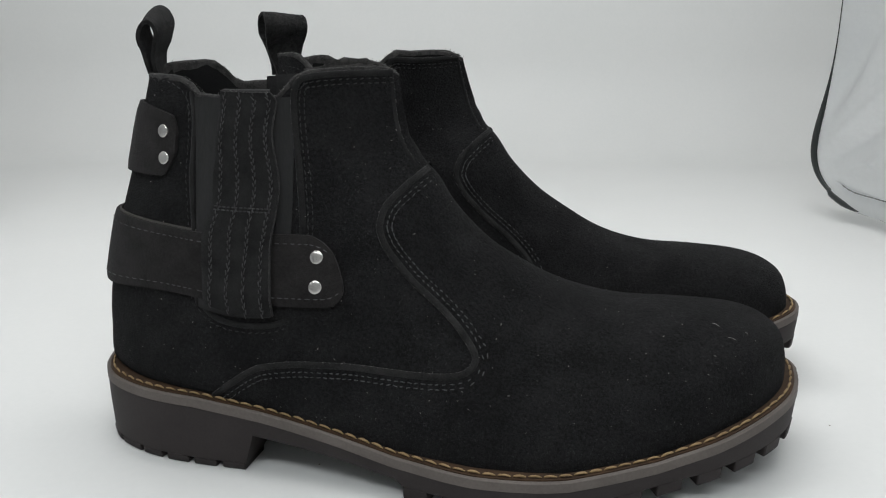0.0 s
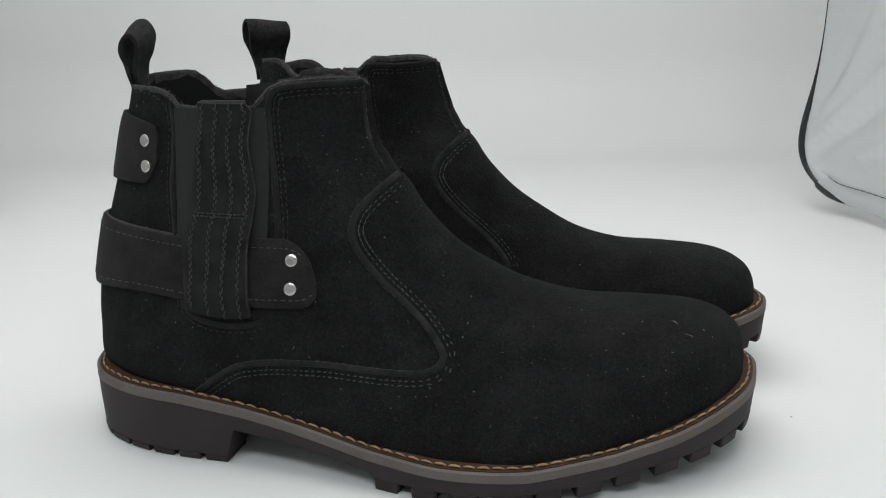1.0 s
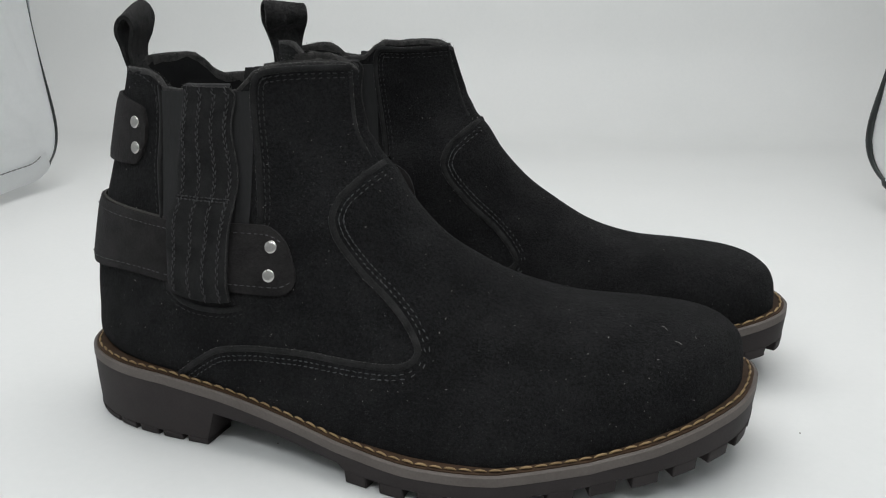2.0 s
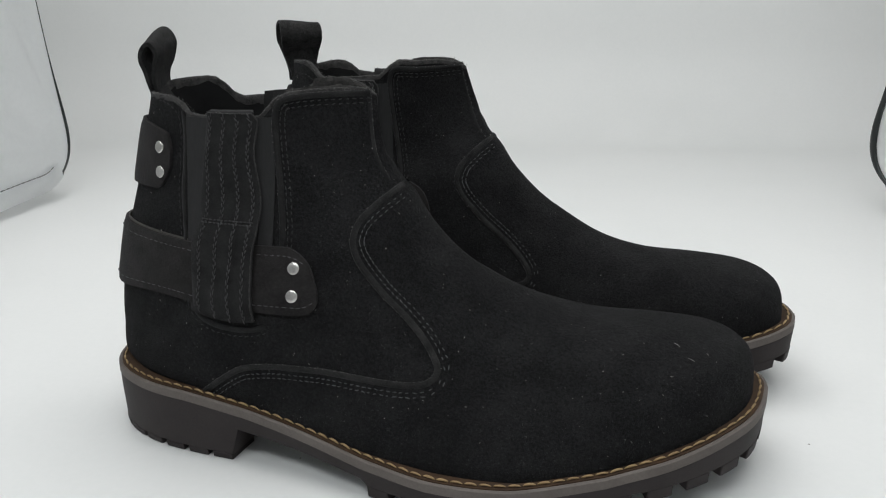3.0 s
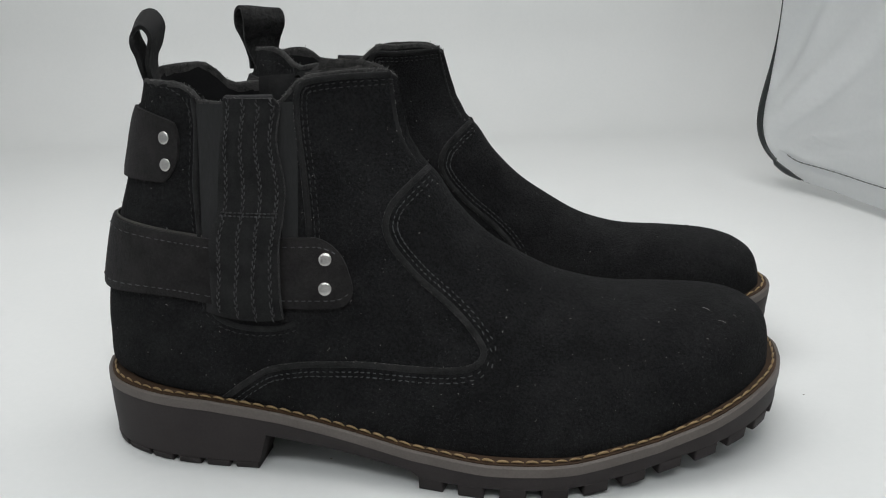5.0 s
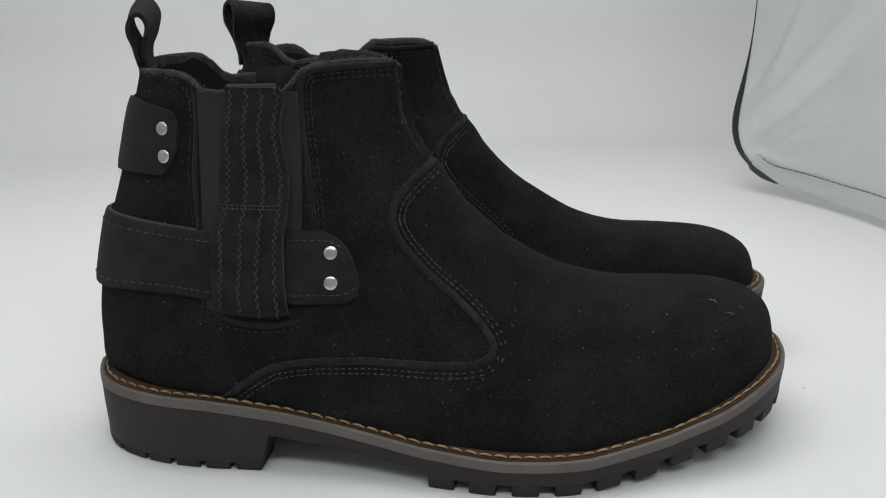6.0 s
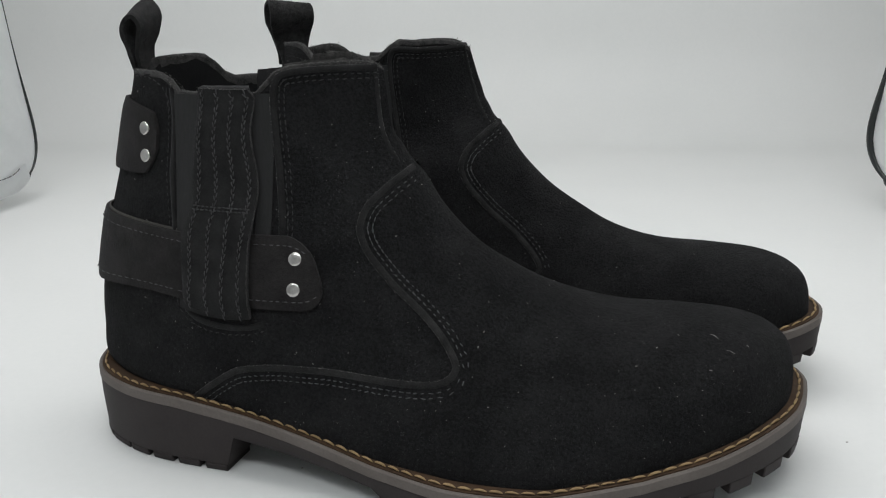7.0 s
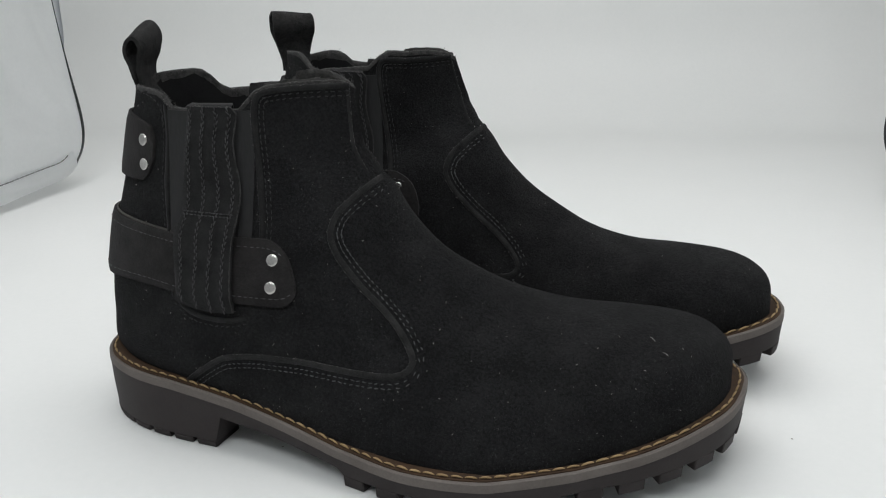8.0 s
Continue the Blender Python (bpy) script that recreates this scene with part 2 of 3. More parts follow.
side_panel(1, 0.466, 0.050, 0.0, 0.0037, "wall_silver_east", "slack silver reflective tent wall with black piped edge")
side_panel(-1, 0.5115, 0.022, 0.75, 0.0015, "wall_silver_west", "creased silver reflective tent wall with folded hem")


def plain_wall(name, x0, x1, y0, y1, z0, z1, mat, label, kind="structure"):
    bm = bmesh.new()
    bmesh.ops.create_cube(bm, size=1.0)
    for v in bm.verts:
        v.co = Vector(((x0 + x1) / 2 + v.co.x * (x1 - x0), (y0 + y1) / 2 + v.co.y * (y1 - y0), (z0 + z1) / 2 + v.co.z * (z1 - z0)))
    return tagged(part(name, bm, mat), label, "tent", kind=kind)


# unseen white roof, front and outer sides, added to enclose and bounce the lamplight
plain_wall("ceiling", -0.83, 0.83, -0.62, 1.46, 0.956, 0.966, FABRIC, "unseen white roof added to close the light tent")
plain_wall("wall_bounce_front", -0.83, 0.83, -0.64, -0.625, 0.0, 0.956, FABRIC, "unseen white front panel added to bounce light")
plain_wall("wall_bounce_east", 0.83, 0.84, -0.64, 1.46, 0.0, 0.956, FABRIC, "unseen white side panel added to bounce light")
plain_wall("wall_bounce_west", -0.84, -0.83, -0.64, 1.46, 0.0, 0.956, FABRIC, "unseen white side panel added to bounce light")
plain_wall("ground", -1.2, 1.2, -1.0, 1.8, -0.03, -0.003, FABRIC, "pale table top under the light tent")


# ---- the boots ----
# stitch line of the sole, right foot: forward along x, outer side towards -y
OUTER = [(0.0015, 0.008), (0.0062, -0.0065), (0.0143, -0.0180), (0.0266, -0.0265), (0.0426, -0.033), (0.064, -0.037), (0.092, -0.0395), (0.128, -0.044), (0.165, -0.0526), (0.196, -0.0603), (0.225, -0.0613), (0.2505, -0.0556), (0.2818, -0.0441), (0.304, -0.0358), (0.3236, -0.0229), (0.3385, -0.0068), (0.3457, 0.0090), (0.3492, 0.0280)]
INNER = [(0.3492, 0.0280), (0.3450, 0.0440), (0.3270, 0.0555), (0.2880, 0.0610), (0.2495, 0.0565), (0.2, 0.047), (0.15, 0.039), (0.1, 0.037), (0.064, 0.0385), (0.0426, 0.0375), (0.0240, 0.0345), (0.0115, 0.0285), (0.0048, 0.0195), (0.0015, 0.008)]


def welt_z(u):
    return float(np.interp(u, [0, 0.064, 0.10, 0.128, 0.165, 0.20, 0.2398, 0.278, 0.3059, 0.3293, 0.3492], [0.0375, 0.0362, 0.0318, 0.0268, 0.0205, 0.0183, 0.0185, 0.0230, 0.0299, 0.0366, 0.0413]))


def ground_z(u):
    return float(np.interp(u, [0, 0.235, 0.2686, 0.2874, 0.3059, 0.3246, 0.3492], [0, 0, 0.0032, 0.0068, 0.0101, 0.0133, 0.0173]))


def outline(step):
    """The closed stitch line at even steps, with outward normals."""
    P = even(spline(OUTER, 8)[:-1] + spline(INNER, 8), step)[:-1]
    T = np.roll(P, -1, axis=0) - np.roll(P, 1, axis=0)
    T /= np.linalg.norm(T, axis=1)[:, None]
    return P, np.stack([T[:, 1], -T[:, 0]], axis=1)


# sections of the upper: foot (u, z) and top (u, z), centre at foot and top, half width, roundness at top, share of width at the foot, roundness at the foot, how far the front is a wedge
def feather(u):
    o, i = np.array(spline(OUTER, 8)), np.array(spline(INNER, 8))[::-1]
    vo, vi = np.interp(u, o[:, 0], o[:, 1]), np.interp(u, i[:, 0], i[:, 1])
    return (vo + vi) / 2, (vi - vo) / 2


def sections():
    keys = []
    for u, zt, ct, p in ((0.3445, 0.0545, 0.0260, 2.0), (0.3428, 0.0595, 0.0245, 2.1), (0.3390, 0.0645, 0.0230, 2.2), (0.3305, 0.0697, 0.0215, 2.4), (0.3165, 0.0728, 0.0200, 2.5), (0.2920, 0.0746, 0.0185, 2.3), (0.2635, 0.0766, 0.0175, 2.0), (0.237, 0.0840, 0.0155, 1.75)):
        c, h = feather(min(u + 0.0025, 0.3470))
        keys.append((u, welt_z(u), u, zt, c, ct, max(h - 0.0013, 0.004), p, 1.0, 2.0, 0.0))
    for bu, tu, zt, p, extra, wedge in ((0.205, 0.214, 0.0965, 1.5, 0.0, 0.0), (0.17, 0.198, 0.1075, 1.5, 0.0, 0.0), (0.13, 0.183, 0.1230, 1.8, 0.0, 0.0), (0.09, 0.1745, 0.1360, 2.6, 0.002, 0.2), (0.05, 0.1672, 0.1442, 2.8, 0.004, 0.45), (0.022, 0.1640, 0.1505, 2.8, 0.011, 0.65)):
        c, h = feather(bu)
        h -= 0.0013
        keys.append((bu, welt_z(bu), tu, zt, c * (1 - extra * 20) + 0.010 * extra * 20, 0.0085, h + extra, p, h / (h + extra), 2.0, wedge))
    for bu, bz, tu, zt, a, p in ((0.0042, 0.040, 0.1622, 0.1555, 0.0375, 0.75), (0.0008, 0.055, 0.1610, 0.1600, 0.0370, 0.85), (0.0018, 0.072, 0.1598, 0.1645, 0.0360, 0.95), (0.0060, 0.092, 0.1587, 0.1690, 0.0342, 1.0), (0.0122, 0.115, 0.1577, 0.1740, 0.0322, 1.0), (0.0198, 0.138, 0.1567, 0.1790, 0.0310, 1.0), (0.0258, 0.160, 0.1556, 0.1850, 0.0300, 1.0), (0.0325, 0.182, 0.1545, 0.1910, 0.0295, 1.0), (0.0355, 0.205, 0.1528, 0.2080, 0.0295, 1.0)):
        keys.append((bu, bz, tu - 0.001, zt, 0.010, 0.0050 + 0.0085 * max(0.0, min(1.0, (zt - 0.1555) / 0.035)), a, 2.8, 0.04, 1.9, p))
    return spline(keys, 6)


HALF = 30


def section_points(k):
    bu, bz, tu, zt, cb, ct, a, p, r0, pb, wedge = k
    pts = []
    for q in range(HALF + 1):
        t = (1 - math.cos(math.pi * q / HALF)) / 2
        top = max(0.0, 1 - t ** p) ** (1 / p)
        top = top * (1 - wedge) + wedge * (1 - max(0.0, (t - 0.45) / 0.55) ** 1.35)
        foot = r0 + (1 - r0) * max(0.0, 1 - (1 - min(1.0, t / 0.5)) ** pb) ** (1 / pb)
        pts.append((bu + (tu - bu) * t, cb + (ct - cb) * t, bz + (zt - bz) * t, a * top * foot))
    full = 1 + 0.16 * min(1.0, wedge / 0.6)
    return [(u, c - w, z) for u, c, z, w in pts] + [(u, c + w * full, z) for u, c, z, w in pts[::-1]][1:]


SECT = [section_points(k) for k in sections()]


def evened(rows, first, spread):
    """Evens the widths from section to section behind the toe."""
    A = np.array(rows)
    y = A[:, :, 1].copy()
    w = np.exp(-0.5 * (np.arange(-3 * spread, 3 * spread + 1) / spread) ** 2)
    for i in range(first, len(A)):
        ks = np.clip(np.arange(i - 3 * spread, i + 3 * spread + 1), 0, len(A) - 1)
        f = min(1.0, (i - first) / 12)
        A[i, :, 1] = (1 - f) * y[i] + f * (w[:, None] * y[ks]).sum(0) / w.sum()
    return [[tuple(p) for p in row] for row in A]


SECT = evened(SECT, 36, 5)


def construction():
    bm = bmesh.new()
    grid(bm, SECT)
    bmesh.ops.recalc_face_normals(bm, faces=bm.faces[:])
    return bm


from mathutils.bvhtree import BVHTree
_bm = construction()
BVH = BVHTree.FromBMesh(_bm)
_bm.free()
AXIS = (0.086, 0.012)


def side(u, z, sgn):
    """The point and outward normal of the upper at (u, z) of its outer (-1) or inner (1) side."""
    hit = BVH.ray_cast(Vector((u, sgn * 0.3, z)), Vector((0, -sgn, 0)))
    if hit[0] is None:
        hit = BVH.find_nearest(Vector((u, 0.012, z)))
    n = hit[1]
    if n.y * sgn < 0:
        n = -n
    return hit[0], n


def polar(phi, z):
    """The point and outward normal of the upper in the direction phi from the leg's axis at height z."""
    d = Vector((math.cos(phi), math.sin(phi), 0))
    hit = BVH.ray_cast(Vector((*AXIS, z)) + d * 0.4, -d)
    if hit[0] is None:
        hit = BVH.find_nearest(Vector((*AXIS, z)) + d * 0.05)
    n = hit[1]
    if n.dot(d) < 0:
        n = -n
    return hit[0], n


def collar_z(x, y):
    """Height of the collar round the leg: high in front and behind, low over the elastic, higher behind on the inner side."""
    f = max(0.0, min(1.0, (y - 0.006) / 0.016))
    more = f * f * (3 - 2 * f) * float(np.interp(x, [0.0, 0.040, 0.050, 0.056, 0.061, 0.066, 0.090, 0.1065, 0.1092, 0.118, 0.138, 0.1505], [0.003, 0.0045, 0.0055, 0.0050, 0.0035, 0.0020, 0.0035, 0.0045, 0.0012, 0.0020, 0.0024, 0.0006]))
    if x < 0.09:
        x += 0.004 * f
    return more + float(np.interp(x, [0.0, 0.055, 0.0605, 0.0645, 0.0680, 0.1065, 0.1092, 0.1150, 0.135, 0.146, 0.1505, 0.1545], [0.1835, 0.1835, 0.1818, 0.1775, 0.1752, 0.1748, 0.182, 0.1858, 0.1872, 0.1872, 0.1862, 0.1835]))


def upper_mesh():
    bm = bmesh.new()
    cut = len(SECT) - 36
    rows = [list(s) for s in SECT[:cut + 1]]
    n = len(SECT[0])
    shaft = [[None] * n for _ in range(26)]
    for j in range(n):
        line = np.array([s[j] for s in SECT[cut:]])
        # the line's height rises steadily; end it at the collar
        zc = [collar_z(p[0], p[1]) for p in line]
        k = next((i for i in range(1, len(line)) if line[i][2] >= zc[i]), len(line) - 1)
        a, b = line[k - 1], line[k]
        f = min(1.0, max(0.0, (zc[k] - a[2]) / max(1e-9, b[2] - a[2])))
        keep = np.vstack([line[:k], a + (b - a) * f])
        d = np.concatenate([[0], np.cumsum(np.linalg.norm(np.diff(keep, axis=0), axis=1))])
        for i in range(26):
            s = d[-1] * (i + 1) / 26
            shaft[i][j] = tuple(np.interp(s, d, keep[:, c]) for c in range(3))
    grid(bm, rows + shaft)
    bmesh.ops.remove_doubles(bm, verts=bm.verts[:], dist=0.00005)
    bmesh.ops.recalc_face_normals(bm, faces=bm.faces[:])
    return bm, shaft[-1]


def ribbon(paths, sgn, width, height):
    """A raised cut edge of leather along a line on the upper: steep on one side, running out on the other."""
    bm = bmesh.new()
    pts = even(spline(paths, 6), 0.0025)
    P = [side(u, z, sgn) for u, z in pts]
    prof = ((-0.08, -0.0004), (0.0, 0.6), (0.15, 1.0), (0.45, 0.95), (0.8, 0.5), (1.0, -0.0004))
    rows = []
    for i, (c, n) in enumerate(P):
        t = (P[min(i + 1, len(P) - 1)][0] - P[max(i - 1, 0)][0]).normalized()
        x = t.cross(n).normalized() * sgn
        rows.append([c + x * (width * a) + n * (height * b - (0.0004 if b < 0 else 0)) for a, b in prof])
    grid(bm, rows)
    bmesh.ops.recalc_face_normals(bm, faces=bm.faces[:])
    return bm


UNEVEN = random.Random(17)


def fray(bm, points, normals, amount=1.0, length=0.0016):
    """Fine fibres standing out of a cut edge that runs along the points."""
    for i in range(len(points) - 1):
        a, b, n = points[i], points[i + 1], normals[i]
        t = b - a
        for _ in range(max(1, int(t.length * 1300 * amount))):
            if UNEVEN.random() > amount:
                continue
            p = a + t * UNEVEN.random() + n * UNEVEN.uniform(-0.0002, 0.0003)
            d = t.normalized() * UNEVEN.uniform(-1, 1) + n * UNEVEN.uniform(0.1, 0.8) + Vector((0, 0, UNEVEN.uniform(-0.2, 0.7)))
            ln = length * UNEVEN.choice((0.3, 0.4, 0.5, 0.6, 0.9, 1.4))
            bar(bm, p, p + d.normalized() * ln, n, UNEVEN.uniform(0.00005, 0.00012), ln * 0.15)


def fray_line(bm, path, sgn, height, amount=1.0, length=0.0016):
    P = [side(u, z, sgn) for u, z in even(spline(path, 6), 0.003)]
    fray(bm, [p + n * height for p, n in P], [n for p, n in P], amount, length)


def seam(bm, path, sgn, shift=0.0, pitch=0.0031, length=0.0021, radius=0.00026, lift=0.0002):
    """A row of small stitches along a line on the upper, shifted sideways."""
    pts = even(spline(path, 6), pitch)
    P = [side(u, z, sgn) for u, z in pts]
    for i in range(len(P) - 1):
        (a, n), (b, _) = P[i], P[i + 1]
        t = (b - a).normalized()
        x = t.cross(n).normalized() * sgn
        o = x * shift + n * lift
        ln = length * UNEVEN.uniform(0.65, 1.1)
        tilt = x * UNEVEN.uniform(-0.00025, 0.00025) + n * UNEVEN.uniform(-0.00012, 0.00012)
        bar(bm, a + o - tilt, a + o + t * ln + tilt, n, radius * UNEVEN.uniform(0.75, 1.1), radius * 0.6)


def side_sheet(cols, sgn, low, high, rows=14):
    """A sheet on the upper's side between pairs of points ((u0, z0), (u1, z1)), one pair a column."""
    G, N = [], []
    for (u0, z0), (u1, z1) in cols:
        r, m = [], []
        for q in range(rows + 1):
            p, n = side(u0 + (u1 - u0) * q / rows, z0 + (z1 - z0) * q / rows, sgn)
            r.append(p), m.append(n)
        G.append(r), N.append(m)
    return shell(G, N, low, high)


VAMP = [(0.0712, 0.0362), (0.0745, 0.0387), (0.0795, 0.0428), (0.0904, 0.0502), (0.0979, 0.0532), (0.1127, 0.0556), (0.1271, 0.0562), (0.1414, 0.0564), (0.1555, 0.0555), (0.1695, 0.0546), (0.1833, 0.0545), (0.1925, 0.0562), (0.1962, 0.0605), (0.1925, 0.0668), (0.1852, 0.0748), (0.1767, 0.0825), (0.1656, 0.0921), (0.1547, 0.1048), (0.1502, 0.1132), (0.1494, 0.1186), (0.1520, 0.1264), (0.1582, 0.1330), (0.1638, 0.1378), (0.1672, 0.1404), (0.1690, 0.1416)]
TAB_L = [(0.0790, 0.1772), (0.0785, 0.1700), (0.0758, 0.1510), (0.0742, 0.1270), (0.0712, 0.1140), (0.0707, 0.1045), (0.0703, 0.0810)]
TAB_R = [(0.1005, 0.1768), (0.1030, 0.1725), (0.1008, 0.1565), (0.1042, 0.1355), (0.1034, 0.1220), (0.1024, 0.1105), (0.1045, 0.0770)]


def rivet(P, head, centre, normal, parent, flip):
    """A domed metal rivet seated on the leather."""
    bm = bmesh.new()
    n = normal.normalized()
    x = n.orthogonal().normalized()
    y = n.cross(x)
    rings = []
    for r, h in ((1.05, -0.5), (1.05, 0.02), (1.0, 0.10), (0.88, 0.17), (0.60, 0.215), (0.25, 0.235)):
        rings.append([centre + (x * math.cos(w) + y * math.sin(w)) * (head * r) + n * (head * h) for w in np.linspace(0, 2 * math.pi, 17)[:-1]])
    vs = grid(bm, rings, closed=True)
    bm.faces.new(vs[-1])
    bmesh.ops.recalc_face_normals(bm, faces=bm.faces[:])
    P("rivet", bm, STEEL, parent, "domed nickel rivet")


def boot(flip, label):
    root = new("ankle_boot")
    tagged(root, label, "boot", group="pair of boots")

    def P(name, bm, mat, parent=root, lab="", smooth=40, kind=""):
        if flip:
            # the shaft of this boot stands a little taller, leans back and is turned outwards at the heel; its toe curls up more
            for v in bm.verts:
                up = max(0.0, (v.co.z - 0.085) / 0.10)
                v.co.x -= (0.0050 * max(0.0, min(1.0, (v.co.x - 0.06) / 0.08)) + 0.0050 * max(0.0, min(1.0, (0.09 - v.co.x) / 0.05))) * min(1.2, up)
                v.co.y -= 0.0110 * max(0.0, min(1.0, (0.11 - v.co.x) / 0.08)) * min(1.0, up * 1.5)
                v.co.z += 0.0032 * up
                toe = max(0.0, min(1.0, (v.co.x - 0.25) / 0.10)) ** 2
                v.co.x += 0.0030 * toe
                v.co.z += 0.0048 * toe * max(0.0, min(1.0, (0.075 - v.co.z) / 0.03))
                if name != "pull_loop":
                    rear = max(0.0, min(1.0, (0.075 - v.co.x) / 0.02)) * max(0.0, min(1.0, (v.co.z - 0.155) / 0.025))
                    front = max(0.0, min(1.0, (v.co.x - 0.112) / 0.01)) * max(0.0, min(1.0, (v.co.z - 0.165) / 0.02))
                    v.co.z -= front * 0.0020 * max(0.0, min(1.0, (v.co.y - 0.006) / 0.016))
                    v.co.z += rear * (0.0035 * max(0.0, min(1.0, (-0.020 - v.co.y) / 0.008)) - 0.0030 * max(0.0, min(1.0, (v.co.y + 0.020) / 0.006)))
        return part(name, bm, mat, parent, lab, smooth, flip, kind)

    rnd = random.Random(5 if flip else 3)
    L, N = outline(0.0045)

    # ---- sole ----
    def ring(offset, height):
        return [(p[0] + n[0] * offset, p[1] + n[1] * offset, height(p[0])) for p, n in zip(L, N)]

    def base(u):
        """Underside of the sole between the lugs."""
        return ground_z(u) + float(np.interp(u, [0, 0.0905, 0.092, 0.13, 0.166, 0.1675, 0.352], [0.0032, 0.0032, 0.0185, 0.0135, 0.0082, 0.0052, 0.0052]))

    bm = bmesh.new()
    vs = grid(bm, [ring(-0.0085, lambda u: welt_z(u) - 0.0012), ring(-0.0070, lambda u: welt_z(u) + 0.0002), ring(0.0021, welt_z), ring(0.0023, lambda u: welt_z(u) - 0.0012), ring(-0.0085, lambda u: welt_z(u) - 0.0025)], closed=True)
    bmesh.ops.recalc_face_normals(bm, faces=bm.faces[:])
    welt = P("welt", bm, WELT, root, "brown leather welt with tan stitching")
    bm = bmesh.new()
    grid(bm, [ring(-0.012, lambda u: welt_z(u) - 0.0022), ring(0.0018, lambda u: welt_z(u) - 0.0006), ring(0.0030, lambda u: welt_z(u) - 0.0003), ring(0.0040, lambda u: welt_z(u) - 0.0010), ring(0.0041, lambda u: welt_z(u) - 0.0052), ring(-0.012, lambda u: welt_z(u) - 0.0060)], closed=True)
    bmesh.ops.recalc_face_normals(bm, faces=bm.faces[:])
    P("midsole", bm, MIDSOLE, root, "grey rubber midsole band", 30)
    bm = bmesh.new()
    vs = grid(bm, [ring(0.0030, lambda u: welt_z(u) - 0.0050), ring(0.0038, lambda u: welt_z(u) - 0.0056), ring(0.0036, lambda u: (welt_z(u) + base(u)) / 2), ring(0.0028, lambda u: base(u) + 0.0008), ring(0.0018, base), ring(-0.016, base)], closed=True)
    bmesh.ops.triangle_fill(bm, use_beauty=True, edges=[e for e in bm.edges if e.is_boundary and all(v in vs[-1] for v in e.verts)])
    bmesh.ops.triangle_fill(bm, use_beauty=True, edges=[e for e in bm.edges if e.is_boundary])
    bmesh.ops.recalc_face_normals(bm, faces=bm.faces[:])
    sole = P("outsole", bm, RUBBER, root, "dark rubber lugged outsole", 35)

    # lugs round the rim of the tread
    D, M = outline(0.001)
    def block(i0, i1, depth, rise):
        bm = bmesh.new()
        loops = []
        for off, up in ((0.0032, rise), (0.0024, 0.0), (-depth, 0.0), (-depth, rise)):
            loops.append([(D[i % len(D)][0] + M[i % len(D)][0] * off, D[i % len(D)][1] + M[i % len(D)][1] * off, ground_z(D[i % len(D)][0]) + up) for i in range(i0, i1 + 1, max(1, (i1 - i0) // 4))])
        vs = grid(bm, [*loops, loops[0]])
        bmesh.ops.remove_doubles(bm, verts=bm.verts[:], dist=1e-6)
        bmesh.ops.holes_fill(bm, edges=bm.edges[:], sides=0)
        bmesh.ops.recalc_face_normals(bm, faces=bm.faces[:])
        bmesh.ops.bevel(bm, geom=[e for e in bm.edges if e.calc_face_angle(0) > 1.0], offset=0.0005, segments=1, affect="EDGES")
        P("lug", bm, RUBBER, sole, "", 30)
    s = 0
    total = len(D)
    while s < total:
        u = D[s % total][0]
        if u < 0.088:
            w = 13 if 0.02 < u < 0.075 else 15
            while w > 3 and D[(s + w) % total][0] > 0.0895:
                w -= 1
            if s + w < total and w > 3:
                block(s, s + w, 0.018, 0.0038)
            s += w + 2
        elif u < 0.168:
            s += 1
        else:
            w = 13 if u < 0.27 else 14
            block(s, s + w, 0.015, 0.0064)
            s += w + (6 if u < 0.27 else 5)

    # the welt's stitches, one by one
    E, F = outline(0.0066)
    for i in range(len(E)):
        a, b = E[i], E[(i + 1) % len(E)]
        t = b - a
        n = F[i]
        bm = bmesh.new()
        za, zb = welt_z(a[0]) + 0.0004, welt_z(b[0]) + 0.0004
        j = rnd.uniform(-0.0003, 0.0003)
        bar(bm, (a[0] + t[0] * 0.08 - n[0] * (j - 0.0002), a[1] + t[1] * 0.08 - n[1] * (j - 0.0002), za), (a[0] + t[0] * 0.94 + n[0] * 0.0006, a[1] + t[1] * 0.94 + n[1] * 0.0006, zb), (0, 0, 1), rnd.uniform(0.00048, 0.00062), 0.0005)
        P("stitch", bm, TAN, welt, "", 80)

    # ---- upper ----
    bm, rim = upper_mesh()
    upper = P("upper", bm, SUEDE, root, "black suede upper with fine lint", 75)

    # lining: a shell inside the leg, turned over at the collar
    n = len(rim)
    cx, cy = sum(p[0] for p in rim) / n, sum(p[1] for p in rim) / n
    def inside(off, dz, deep=0.0):
        out = []
        for p in rim:
            d = Vector((cx - p[0], cy - p[1], 0))
            d = d.normalized() * min(off, d.length * 0.6) if d.length > 1e-6 else d
            out.append((p[0] + d.x - deep * 0.12, p[1] + d.y, p[2] + dz - deep))
        return out
    bm = bmesh.new()
    grid(bm, [inside(-0.0002, -0.0020), inside(-0.0004, -0.0002), inside(0.0004, 0.0005), inside(0.0013, 0.0007), inside(0.0022, 0.0003), inside(0.0028, -0.0015), inside(0.0030, -0.0045)])
    for v in bm.verts:
        v.co += Vector((rnd.uniform(-1, 1), rnd.uniform(-1, 1), rnd.uniform(-1, 1))) * 0.00022
    P("collar_binding", bm, BINDING, root, "fuzzy cut edge round the collar", 75)
    bm = bmesh.new()
    vs = grid(bm, [inside(0.0026, -0.002), inside(0.0036, -0.008), inside(0.0046, -0.02), inside(0.005, 0, 0.05), inside(0.006, 0, 0.085)])
    bm.faces.new(vs[-1])
    bmesh.ops.remove_doubles(bm, verts=bm.verts[:], dist=0.00005)
